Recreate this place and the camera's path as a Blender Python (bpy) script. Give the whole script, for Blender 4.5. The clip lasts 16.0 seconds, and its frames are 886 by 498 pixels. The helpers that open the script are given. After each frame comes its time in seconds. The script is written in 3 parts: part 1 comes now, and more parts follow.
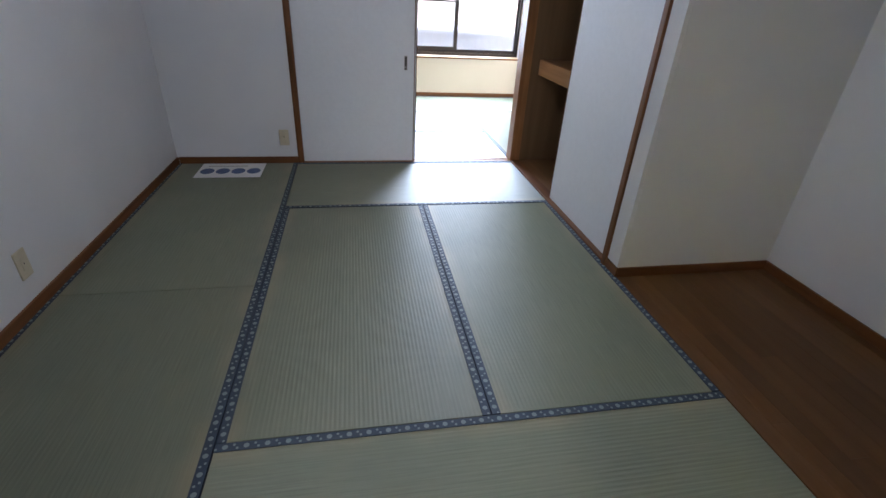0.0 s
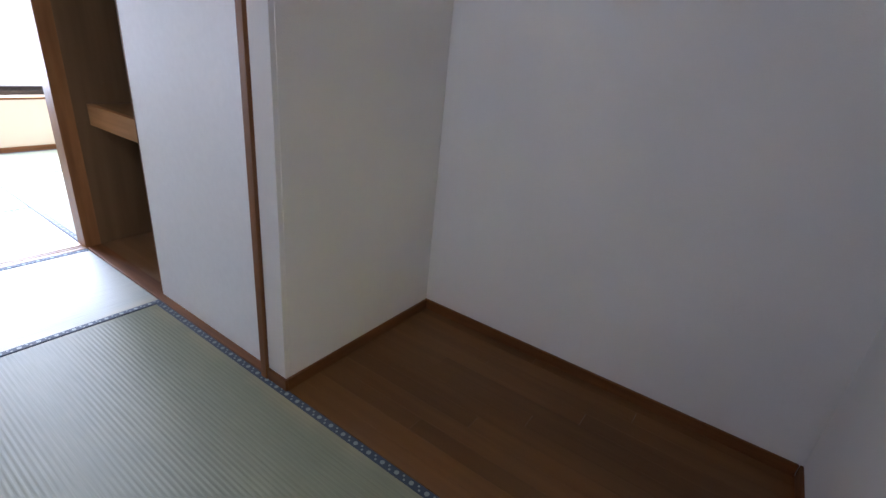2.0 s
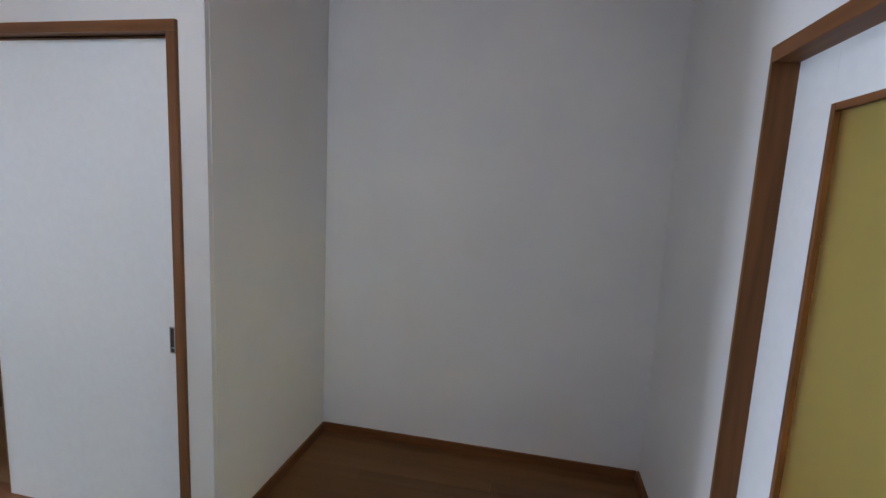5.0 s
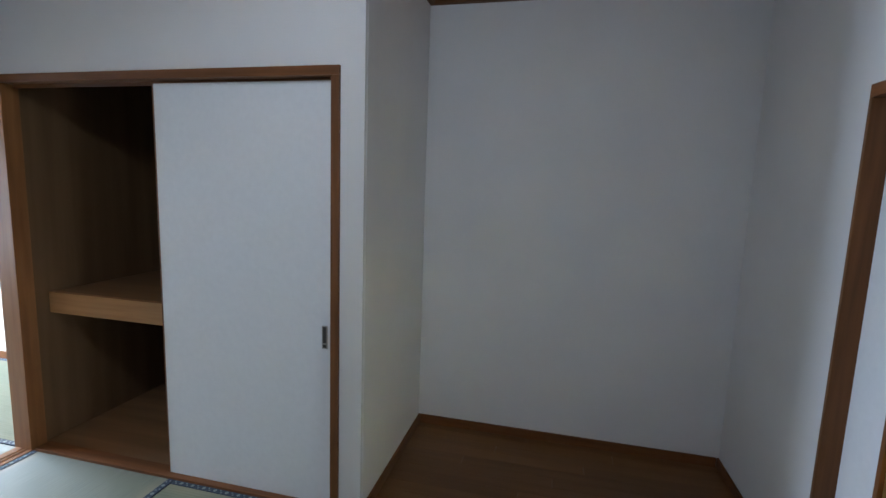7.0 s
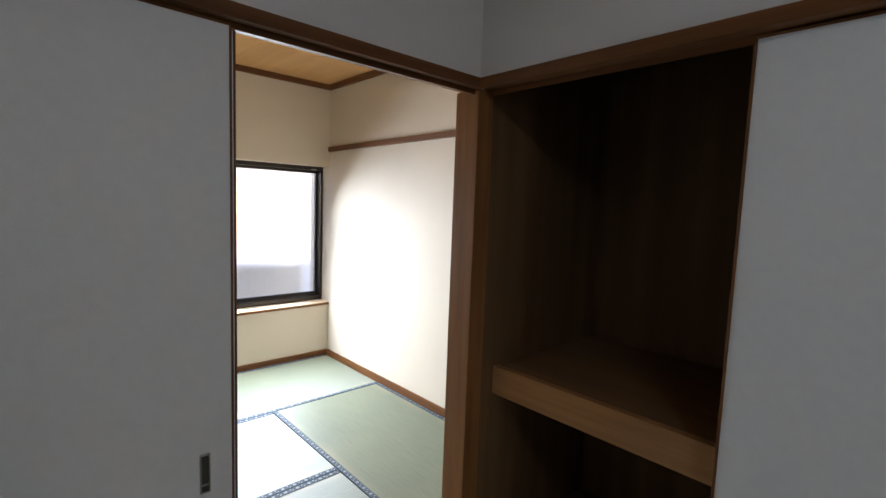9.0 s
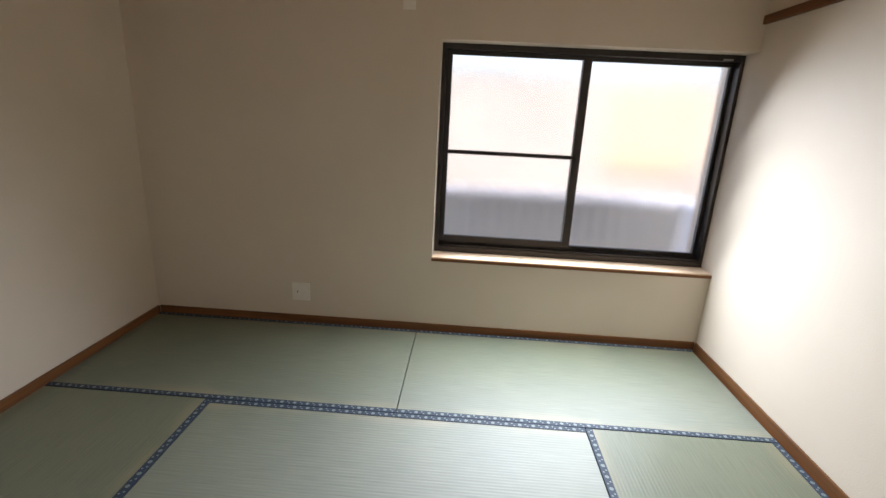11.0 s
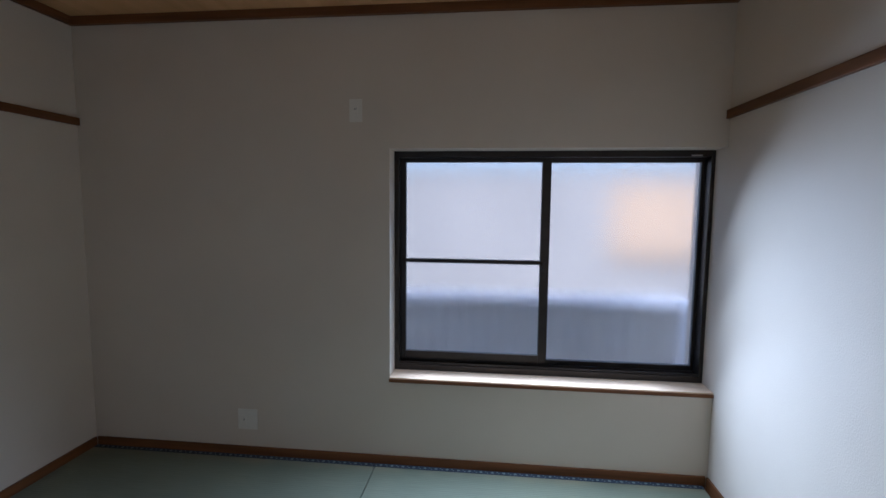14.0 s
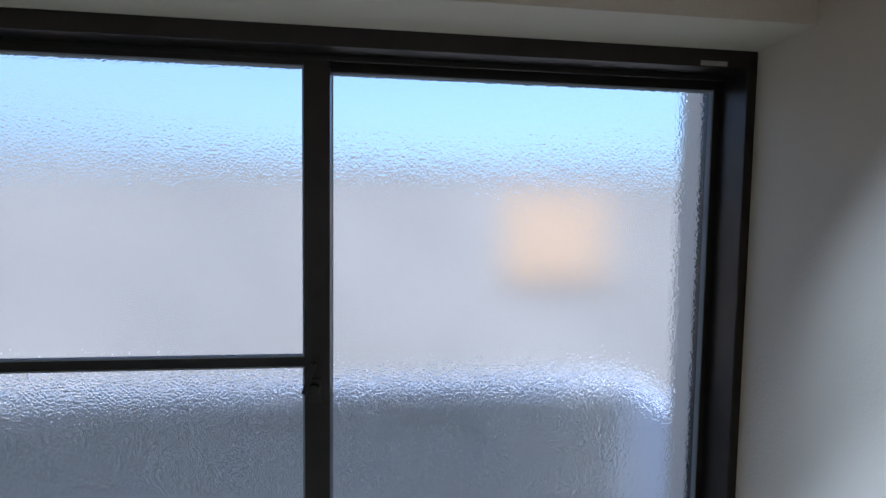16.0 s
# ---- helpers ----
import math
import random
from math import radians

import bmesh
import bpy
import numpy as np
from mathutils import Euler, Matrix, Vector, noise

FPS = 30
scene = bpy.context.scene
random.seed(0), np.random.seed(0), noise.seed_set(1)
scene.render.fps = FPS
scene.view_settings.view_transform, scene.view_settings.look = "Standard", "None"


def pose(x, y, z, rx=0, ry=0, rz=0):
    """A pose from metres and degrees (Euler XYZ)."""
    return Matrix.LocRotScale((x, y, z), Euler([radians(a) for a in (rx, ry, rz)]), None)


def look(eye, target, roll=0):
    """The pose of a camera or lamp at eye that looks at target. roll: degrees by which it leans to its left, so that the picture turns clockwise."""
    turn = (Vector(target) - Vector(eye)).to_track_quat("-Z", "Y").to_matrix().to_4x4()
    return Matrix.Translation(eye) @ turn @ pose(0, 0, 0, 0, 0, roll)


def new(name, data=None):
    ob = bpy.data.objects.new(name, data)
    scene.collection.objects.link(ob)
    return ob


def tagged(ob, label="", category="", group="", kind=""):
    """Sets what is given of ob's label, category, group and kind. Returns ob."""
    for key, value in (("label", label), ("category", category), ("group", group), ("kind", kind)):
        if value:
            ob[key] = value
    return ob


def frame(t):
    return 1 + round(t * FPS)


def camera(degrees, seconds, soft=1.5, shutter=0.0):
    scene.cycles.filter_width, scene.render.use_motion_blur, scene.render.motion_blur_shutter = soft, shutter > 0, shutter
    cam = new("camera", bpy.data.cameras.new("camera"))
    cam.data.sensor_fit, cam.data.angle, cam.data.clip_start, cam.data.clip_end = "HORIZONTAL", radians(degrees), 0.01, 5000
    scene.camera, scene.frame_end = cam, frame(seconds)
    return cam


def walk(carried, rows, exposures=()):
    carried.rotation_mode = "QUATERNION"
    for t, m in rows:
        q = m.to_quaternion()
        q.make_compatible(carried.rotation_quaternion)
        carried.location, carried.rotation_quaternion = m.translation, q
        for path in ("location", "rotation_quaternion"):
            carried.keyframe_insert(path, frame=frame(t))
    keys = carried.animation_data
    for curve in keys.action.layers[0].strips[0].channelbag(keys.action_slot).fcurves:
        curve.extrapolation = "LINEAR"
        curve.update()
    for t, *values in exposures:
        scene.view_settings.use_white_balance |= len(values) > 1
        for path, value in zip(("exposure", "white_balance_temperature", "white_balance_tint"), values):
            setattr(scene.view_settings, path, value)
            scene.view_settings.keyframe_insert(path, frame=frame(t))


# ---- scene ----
cam = camera(87.3, 16.0)
PATH = [
    (0, (1.345, -0.169, 1.25), (1.692, 1.545, 0.279), 3.3),
    (0.5, (1.357, -0.099, 1.295), (1.866, 1.662, 0.495), 4.4),
    (1, (1.507, 0.009, 1.328), (2.457, 1.667, 0.739), 5.2),
    (1.5, (1.638, 0.221, 1.295), (2.997, 1.517, 0.609), 5.3),
    (2, (1.746, 0.432, 1.27), (3.284, 1.443, 0.488), 5.9),
    (2.5, (1.701, 0.513, 1.277), (3.382, 1.332, 0.568), 4.8),
    (3, (1.541, 0.494, 1.39), (3.391, 1.118, 0.956), 4.2),
    (3.5, (1.473, 0.48, 1.501), (3.402, 0.941, 1.247), 3.4),
    (5.8, (1.077, 0.637, 1.366), (3.03, 0.92, 1.04), 2.0),
    (6, (1.034, 0.639, 1.412), (2.99, 0.888, 1.079), 1.6),
    (6.5, (0.954, 0.672, 1.473), (2.912, 0.931, 1.159), 1.0),
    (7, (0.914, 0.95, 1.44), (2.844, 1.402, 1.177), 2.0),
    (7.5, (0.913, 1.344, 1.432), (2.787, 2.006, 1.212), 1.3),
    (8, (1.058, 1.7, 1.436), (2.804, 2.655, 1.241), 1.3),
    (8.5, (1.216, 2.071, 1.436), (2.779, 3.306, 1.255), 1.3),
    (9, (1.411, 2.355, 1.445), (2.758, 3.821, 1.256), 2.1),
    (9.5, (1.681, 2.642, 1.446), (2.762, 4.311, 1.238), 2.3),
    (10, (1.807, 3.03, 1.413), (2.595, 4.84, 1.097), 3.0),
    (10.2, (1.861, 3.15, 1.404), (2.485, 5.01, 1.017), 3.3),
    (12.5, (2.241, 3.674, 1.287), (1.425, 5.371, 0.614), 0.9),
    (13, (2.304, 3.556, 1.354), (1.79, 5.421, 0.848), 1.3),
    (13.5, (2.296, 3.561, 1.463), (1.969, 5.515, 1.188), 0.9),
    (14, (2.391, 3.78, 1.453), (2.179, 5.76, 1.267), 0.5),
    (14.5, (2.493, 4.149, 1.385), (2.375, 6.139, 1.231), 0.9),
    (15, (2.621, 4.569, 1.382), (2.665, 6.561, 1.205), 1.5),
    (15.5, (2.744, 5.094, 1.377), (2.862, 7.084, 1.215), 0.8),
    (16, (2.823, 5.503, 1.409), (3.043, 7.487, 1.295), 0.8),
]
EXPO = [(0, 3.85, 5600, 15), (0.6, 3.8, 5550, 15), (1, 3.5, 5500, 15), (1.5, 3.2, 5500, 16), (2, 4.1, 5700, 20), (3.5, 4.25, 5700, 15), (6, 4.15, 5900, 13), (7, 3.85, 5500, 9), (8, 3.35, 5700, 10), (9, 2.95, 6200, 12), (10, 2.2, 6500, 12), (12.3, 2.4, 5800, 18), (13.2, 1.65, 5050, 14), (14.5, 1.5, 4950, 13), (15.5, 1.45, 4800, 6), (16, 1.45, 5000, 8)]
walk(cam, [(t, look(eye, target, roll)) for t, eye, target, roll in PATH], EXPO)

# ---- world and light ----
world = bpy.data.worlds.new("sky")
scene.world = world
world.use_nodes = True
wn = world.node_tree.nodes
sky = wn.new("ShaderNodeTexSky")
sky.sky_type, sky.sun_disc = "NISHITA", False
sky.air_density, sky.dust_density, sky.ozone_density = 1.0, 7.0, 0.6
sky.sun_elevation, sky.sun_rotation = radians(50), radians(200)
wn["Background"].inputs[1].default_value = 0.15
world.node_tree.links.new(sky.outputs[0], wn["Background"].inputs[0])
sun = new("sun", bpy.data.lights.new("sun", "SUN"))
sun.data.energy, sun.data.angle, sun.data.color = 5.0, radians(0.6), (1, 0.95, 0.88)
sun.matrix_world = look((-3, -8, 12), (0, 0, 0))
# daylight of the sky falling steeply through the window's opening, in three strips
for z in (0.74, 1.12, 1.50):
    day = new("window_daylight", bpy.data.lights.new("window_daylight", "AREA"))
    day.data.shape, day.data.size, day.data.size_y = "RECTANGLE", 1.35, 0.30
    day.data.energy, day.data.color, day.data.spread = 3.9, (0.84, 0.92, 1.0), radians(150)
    day.matrix_world = look((2.62, 6.23, z), (2.62, 5.53, z - 0.43))
# unseen fill lamp in an added kitchen window, brightening the first room
kfill = new("kitchen_fill", bpy.data.lights.new("kitchen_fill", "AREA"))
kfill.data.shape, kfill.data.size, kfill.data.size_y = "RECTANGLE", 0.7, 1.0
kfill.data.energy, kfill.data.color = 1.2, (1.0, 0.95, 0.86)
kfill.matrix_world = look((0.65, -3.27, 1.5), (1.5, 0, 1.25))
# kitchen ceiling lamp behind the sliding door
lamp = new("kitchen_light", bpy.data.lights.new("kitchen_light", "AREA"))
lamp.data.energy, lamp.data.size, lamp.data.color = 1.5, 0.6, (1, 0.9, 0.72)
lamp.matrix_world = look((1.6, -2.0, 2.36), (1.6, -2.0, 0))


# ---- materials ----
def mat(name, col, rough=0.6, col2=None, scale=8.0, stretch=(1, 1, 1), bump=0.0, bscale=200.0, metal=0.0, fine=0.0, random_tint=0.0, spec=None):
    m = bpy.data.materials.new(name)
    m.use_nodes = True
    n, l = m.node_tree.nodes, m.node_tree.links
    b = n["Principled BSDF"]
    b.inputs["Roughness"].default_value = rough
    b.inputs["Metallic"].default_value = metal
    if spec is not None:
        b.inputs["Specular IOR Level"].default_value = spec
    co = n.new("ShaderNodeTexCoord")
    mp = n.new("ShaderNodeMapping")
    mp.inputs["Scale"].default_value = stretch
    l.new(co.outputs["Object"], mp.inputs[0])
    nz = n.new("ShaderNodeTexNoise")
    nz.inputs["Scale"].default_value, nz.inputs["Detail"].default_value = scale, 6
    l.new(mp.outputs[0], nz.inputs[0])
    rp = n.new("ShaderNodeValToRGB")
    rp.color_ramp.elements[0].position, rp.color_ramp.elements[1].position = 0.3, 0.7
    c2 = col2 or tuple(c * 0.93 for c in col)
    rp.color_ramp.elements[0].color, rp.color_ramp.elements[1].color = (*c2, 1), (*col, 1)
    l.new(nz.outputs[0], rp.inputs[0])
    out = rp.outputs[0]
    if random_tint:
        oi = n.new("ShaderNodeObjectInfo")
        mr = n.new("ShaderNodeMapRange")
        mr.inputs[3].default_value, mr.inputs[4].default_value = 1 - random_tint, 1 + random_tint
        l.new(oi.outputs["Random"], mr.inputs[0])
        hs = n.new("ShaderNodeHueSaturation")
        l.new(mr.outputs[0], hs.inputs["Value"])
        l.new(out, hs.inputs["Color"])
        out = hs.outputs[0]
    l.new(out, b.inputs["Base Color"])
    if bump:
        n2 = n.new("ShaderNodeTexNoise")
        n2.inputs["Scale"].default_value, n2.inputs["Detail"].default_value = bscale, 3
        l.new(mp.outputs[0], n2.inputs[0])
        bp = n.new("ShaderNodeBump")
        bp.inputs["Strength"].default_value, bp.inputs["Distance"].default_value = bump, 0.002
        l.new(n2.outputs[0], bp.inputs["Height"])
        l.new(bp.outputs[0], b.inputs["Normal"])
    return m


def wood(name, dark, light, axis="X", rough=0.45, tint=0.0, ring=14.0):
    """Straight-grained wood, its grain along one axis."""
    st = {"X": (0.06, 1, 1), "Y": (1, 0.06, 1), "Z": (1, 1, 0.06)}[axis]
    return mat(name, light, rough, dark, ring * 2.2, st, 0.12, 160, 0, 0, tint, 0.25)


M_WALL = mat("white wallpaper", (0.75, 0.755, 0.77), 0.55, (0.70, 0.705, 0.725), 2.2, (1, 1, 1), 0.5, 240, spec=0.3)
M_CREAM = mat("cream wallpaper", (0.67, 0.588, 0.478), 0.55, (0.635, 0.555, 0.45), 2.2, (1, 1, 1), 0.38, 170, spec=0.18)
M_FUS = mat("white sliding door paper", (0.73, 0.75, 0.78), 0.6, (0.70, 0.72, 0.75), 40, (1, 1, 1), 0.2, 300)
TRIM_D, TRIM_L = (0.105, 0.042, 0.014), (0.20, 0.082, 0.028)
M_TX, M_TY, M_TZ = (wood("stained trim " + a, TRIM_D, TRIM_L, a, 0.5) for a in "XYZ")
M_LAM = wood("light cedar trim", (0.21, 0.092, 0.032), (0.31, 0.145, 0.053), "Z", 0.45)
M_SHELF = wood("light cedar shelf edge", (0.34, 0.18, 0.075), (0.47, 0.26, 0.115), "Y", 0.5)
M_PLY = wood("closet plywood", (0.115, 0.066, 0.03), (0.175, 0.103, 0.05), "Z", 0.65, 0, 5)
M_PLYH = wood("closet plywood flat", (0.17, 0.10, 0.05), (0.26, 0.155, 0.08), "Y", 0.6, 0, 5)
M_FLOOR = wood("alcove flooring", (0.105, 0.048, 0.016), (0.145, 0.070, 0.025), "Y", 0.36, 0.2, 9)
M_CEIL = wood("cedar ceiling board", (0.62, 0.34, 0.14), (0.74, 0.43, 0.19), "Y", 0.5, 0, 6)
M_BRONZE = mat("dark bronze aluminium", (0.045, 0.036, 0.03), 0.38, (0.035, 0.028, 0.024), 20, metal=0.6)
M_STEEL = mat("brushed steel", (0.45, 0.44, 0.42), 0.35, (0.35, 0.34, 0.32), 60, (1, 1, 0.1), metal=1)
M_DARK = mat("dark recess", (0.05, 0.045, 0.04), 0.5)
M_IVORY = mat("ivory plastic", (0.62, 0.56, 0.42), 0.4, (0.58, 0.52, 0.39), 30)
M_PAPER = mat("white paper", (0.8, 0.8, 0.8), 0.5)
M_INK = mat("blue print", (0.06, 0.09, 0.22), 0.5, (0.08, 0.13, 0.3), 30)
M_CONC = mat("pale concrete", (0.72, 0.71, 0.69), 0.8, scale=4, bump=0.2)
# kept dark so the unseen kitchen bounces less light into room one
M_PLASTER = mat("darkened kitchen paper", (0.42, 0.40, 0.36), 0.8, scale=4, bump=0.2)
M_SILL = wood("pale sill wood", (0.55, 0.40, 0.26), (0.66, 0.50, 0.34), "X", 0.4)
M_HERISIDE = mat("tatami side straw", (0.3, 0.27, 0.15), 0.8)


def tatami_mat(name):
    """Woven rush: ribs along the mat (U), with soft faded bands."""
    m = bpy.data.materials.new(name)
    m.use_nodes = True
    n, l = m.node_tree.nodes, m.node_tree.links
    b = n["Principled BSDF"]
    b.inputs["Roughness"].default_value = 0.55
    b.inputs["Specular IOR Level"].default_value = 0.8
    b.inputs["Anisotropic"].default_value = 0.7
    b.inputs["Anisotropic Rotation"].default_value = 0.0
    tg = n.new("ShaderNodeTangent"); tg.direction_type, tg.uv_map = "UV_MAP", "UVMap"
    l.new(tg.outputs[0], b.inputs["Tangent"])
    uv = n.new("ShaderNodeUVMap")
    oi = n.new("ShaderNodeObjectInfo")
    sep = n.new("ShaderNodeSeparateXYZ")
    l.new(uv.outputs[0], sep.inputs[0])
    # ribs across the width
    k = n.new("ShaderNodeMath"); k.operation = "MULTIPLY"; k.inputs[1].default_value = 2 * math.pi / 0.0155
    l.new(sep.outputs[1], k.inputs[0])
    s = n.new("ShaderNodeMath"); s.operation = "SINE"
    l.new(k.outputs[0], s.inputs[0])
    mp = n.new("ShaderNodeMapping"); mp.inputs["Scale"].default_value = (6, 260, 1)
    l.new(uv.outputs[0], mp.inputs[0])
    nz = n.new("ShaderNodeTexNoise"); nz.inputs["Scale"].default_value = 1; nz.inputs["Detail"].default_value = 3
    l.new(mp.outputs[0], nz.inputs[0])
    mp3 = n.new("ShaderNodeMapping"); mp3.inputs["Scale"].default_value = (420, 12, 1)
    l.new(uv.outputs[0], mp3.inputs[0])
    n3 = n.new("ShaderNodeTexNoise"); n3.inputs["Scale"].default_value = 1; n3.inputs["Detail"].default_value = 2
    l.new(mp3.outputs[0], n3.inputs[0])
    n2 = n.new("ShaderNodeTexNoise"); n2.inputs["Scale"].default_value = 2.2; n2.inputs["Detail"].default_value = 4
    l.new(uv.outputs[0], n2.inputs[0])
    rp = n.new("ShaderNodeValToRGB")
    rp.color_ramp.elements[0].position, rp.color_ramp.elements[1].position = 0.3, 0.75
    rp.color_ramp.elements[0].color = (0.142, 0.158, 0.108, 1)
    rp.color_ramp.elements[1].color = (0.195, 0.212, 0.155, 1)
    l.new(nz.outputs[0], rp.inputs[0])
    mx = n.new("ShaderNodeMix"); mx.data_type = "RGBA"; mx.blend_type = "MULTIPLY"; mx.inputs[0].default_value = 0.5
    l.new(rp.outputs[0], mx.inputs[6])
    r2 = n.new("ShaderNodeValToRGB")
    r2.color_ramp.elements[0].position, r2.color_ramp.elements[1].position = 0.35, 0.65
    r2.color_ramp.elements[0].color, r2.color_ramp.elements[1].color = (0.85, 0.87, 0.84, 1), (1.05, 1.03, 0.95, 1)
    l.new(n2.outputs[0], r2.inputs[0])
    l.new(r2.outputs[0], mx.inputs[7])
    hs = n.new("ShaderNodeHueSaturation")
    mr = n.new("ShaderNodeMapRange"); mr.inputs[3].default_value, mr.inputs[4].default_value = 0.92, 1.08
    l.new(oi.outputs["Random"], mr.inputs[0])
    l.new(mr.outputs[0], hs.inputs["Value"])
    # straw-coloured wear beside the borders
    def mth(op, x, y):
        q = n.new("ShaderNodeMath"); q.operation = op; q.use_clamp = op == "MULTIPLY"
        l.new(x, q.inputs[0])
        if isinstance(y, float):
            q.inputs[1].default_value = y
        else:
            l.new(y, q.inputs[1])
        return q.outputs[0]
    edge = mth("ABSOLUTE", mth("SUBTRACT", sep.outputs[1], 0.44), 0.0)
    em = n.new("ShaderNodeMapRange"); em.interpolation_type = "SMOOTHSTEP"
    em.inputs[1].default_value, em.inputs[2].default_value = 0.33, 0.42
    l.new(edge, em.inputs[0])
    nw = n.new("ShaderNodeMapRange"); nw.inputs[1].default_value, nw.inputs[2].default_value, nw.inputs[4].default_value = 0.35, 0.65, 0.75
    l.new(n2.outputs[0], nw.inputs[0])
    mw = n.new("ShaderNodeMix"); mw.data_type = "RGBA"; mw.inputs[7].default_value = (0.30, 0.26, 0.155, 1)
    l.new(mth("MULTIPLY", em.outputs[0], nw.outputs[0]), mw.inputs[0])
    l.new(mx.outputs[2], mw.inputs[6])
    l.new(mw.outputs[2], hs.inputs["Color"])
    l.new(hs.outputs[0], b.inputs["Base Color"])
    a = n.new("ShaderNodeMath"); a.operation = "MULTIPLY_ADD"; a.inputs[1].default_value = 0.5
    l.new(n3.outputs[0], a.inputs[0]); l.new(s.outputs[0], a.inputs[2])
    bp = n.new("ShaderNodeBump"); bp.inputs["Strength"].default_value, bp.inputs["Distance"].default_value = 0.26, 0.0009
    l.new(a.outputs[0], bp.inputs["Height"])
    l.new(bp.outputs[0], b.inputs["Normal"])
    return m


def heri_mat(name):
    """Navy cloth border with a printed row of pale rings, large and small by turns."""
    m = bpy.data.materials.new(name)
    m.use_nodes = True
    n, l = m.node_tree.nodes, m.node_tree.links
    b = n["Principled BSDF"]
    b.inputs["Roughness"].default_value = 0.7
    uv = n.new("ShaderNodeUVMap")
    sep = n.new("ShaderNodeSeparateXYZ")
    l.new(uv.outputs[0], sep.inputs[0])

    def mth(op, a, bb=None):
        k = n.new("ShaderNodeMath"); k.operation = op
        for i, v in enumerate((a, bb)):
            if v is None:
                continue
            if isinstance(v, (int, float)):
                k.inputs[i].default_value = v
            else:
                l.new(v, k.inputs[i])
        return k.outputs[0]

    def dots(shift, voff, r):
        f = mth("FRACT", mth("ADD", mth("DIVIDE", sep.outputs[0], 0.062), shift))
        du = mth("MULTIPLY", mth("SUBTRACT", f, 0.5), 0.062)
        dv = mth("SUBTRACT", sep.outputs[1], voff)
        d = mth("SQRT", mth("ADD", mth("MULTIPLY", du, du), mth("MULTIPLY", dv, dv)))
        return mth("LESS_THAN", d, r)

    tot = mth("MAXIMUM", dots(0.0, 0.015, 0.0085), mth("MAXIMUM", dots(0.42, 0.009, 0.0042), dots(0.58, 0.021, 0.0042)))
    nz = n.new("ShaderNodeTexNoise"); nz.inputs["Scale"].default_value = 900
    l.new(uv.outputs[0], nz.inputs[0])
    mx = n.new("ShaderNodeMix"); mx.data_type = "RGBA"
    mx.inputs[6].default_value, mx.inputs[7].default_value = (0.025, 0.04, 0.066, 1), (0.22, 0.27, 0.265, 1)
    l.new(mth("MULTIPLY", tot, mth("ADD", mth("MULTIPLY", nz.outputs[0], 0.6), 0.5)), mx.inputs[0])
    l.new(mx.outputs[2], b.inputs["Base Color"])
    return m


def glass_mat(name, tint, rough, bump=0.0, scale=220.0):
    m = bpy.data.materials.new(name)
    m.use_nodes = True
    n, l = m.node_tree.nodes, m.node_tree.links
    b = n["Principled BSDF"]
    b.inputs["Base Color"].default_value = (*tint, 1)
    b.inputs["Roughness"].default_value = rough
    b.inputs["Transmission Weight"].default_value = 1
    b.inputs["IOR"].default_value = 1.45
    if bump:
        co = n.new("ShaderNodeTexCoord")
        nz = n.new("ShaderNodeTexNoise"); nz.inputs["Scale"].default_value = scale; nz.inputs["Detail"].default_value = 1
        l.new(co.outputs["Object"], nz.inputs[0])
        bp = n.new("ShaderNodeBump"); bp.inputs["Strength"].default_value, bp.inputs["Distance"].default_value = bump, 0.002
        l.new(nz.outputs[0], bp.inputs["Height"])
        l.new(bp.outputs[0], b.inputs["Normal"])
    return m


def glow_mat(name, col, strength):
    m = bpy.data.materials.new(name)
    m.use_nodes = True
    b = m.node_tree.nodes["Principled BSDF"]
    b.inputs["Base Color"].default_value = (0.8, 0.8, 0.8, 1)
    b.inputs["Emission Color"].default_value = (*col, 1)
    b.inputs["Emission Strength"].default_value = strength
    return m


M_LAMP = glow_mat("lit milk plastic", (0.91, 0.97, 1.0), 2.2)
M_TATAMI = tatami_mat("woven rush")
M_HERI = heri_mat("navy border cloth")
M_FROST = glass_mat("frosted window glass", (0.97, 0.98, 1.0), 0.058, 0.42, 210)
M_YELLOW = glass_mat("yellow door glass", (0.86, 0.79, 0.27), 0.6)


# ---- building helpers ----
def box(bm, x0, y0, z0, x1, y1, z1, bevel=0.0):
    vs = bmesh.ops.create_cube(bm, size=1)["verts"]
    for v in vs:
        v.co = Vector(((x0 + x1) / 2 + v.co.x * (x1 - x0), (y0 + y1) / 2 + v.co.y * (y1 - y0), (z0 + z1) / 2 + v.co.z * (z1 - z0)))
    if bevel:
        es = list({e for v in vs for e in v.link_edges})
        bmesh.ops.bevel(bm, geom=es, offset=bevel, segments=2, profile=0.6, affect="EDGES")
    return bm


def boxes(*bs, bevel=0.0):
    bm = bmesh.new()
    for b in bs:
        box(bm, *b, bevel=bevel)
    return bm


def part(name, bm, material, parent=None, label=""):
    me = bpy.data.meshes.new(name)
    bm.to_mesh(me)
    bm.free()
    me.materials.append(material)
    ob = new(name, me)
    if parent:
        ob.parent = parent
    return tagged(ob, label)


def struct(name, bm, material, label, category):
    return tagged(part(name, bm, material), label, category, kind="structure")


def thing(name, label, category, group=""):
    return tagged(new(name), label, category, group)


def tube(bm, p, q, r, seg=12):
    p, q = Vector(p), Vector(q)
    m = Matrix.Translation((p + q) / 2) @ (q - p).to_track_quat("Z", "Y").to_matrix().to_4x4()
    bmesh.ops.create_cone(bm, cap_ends=True, segments=seg, radius1=r, radius2=r, depth=(q - p).length, matrix=m)
    return bm


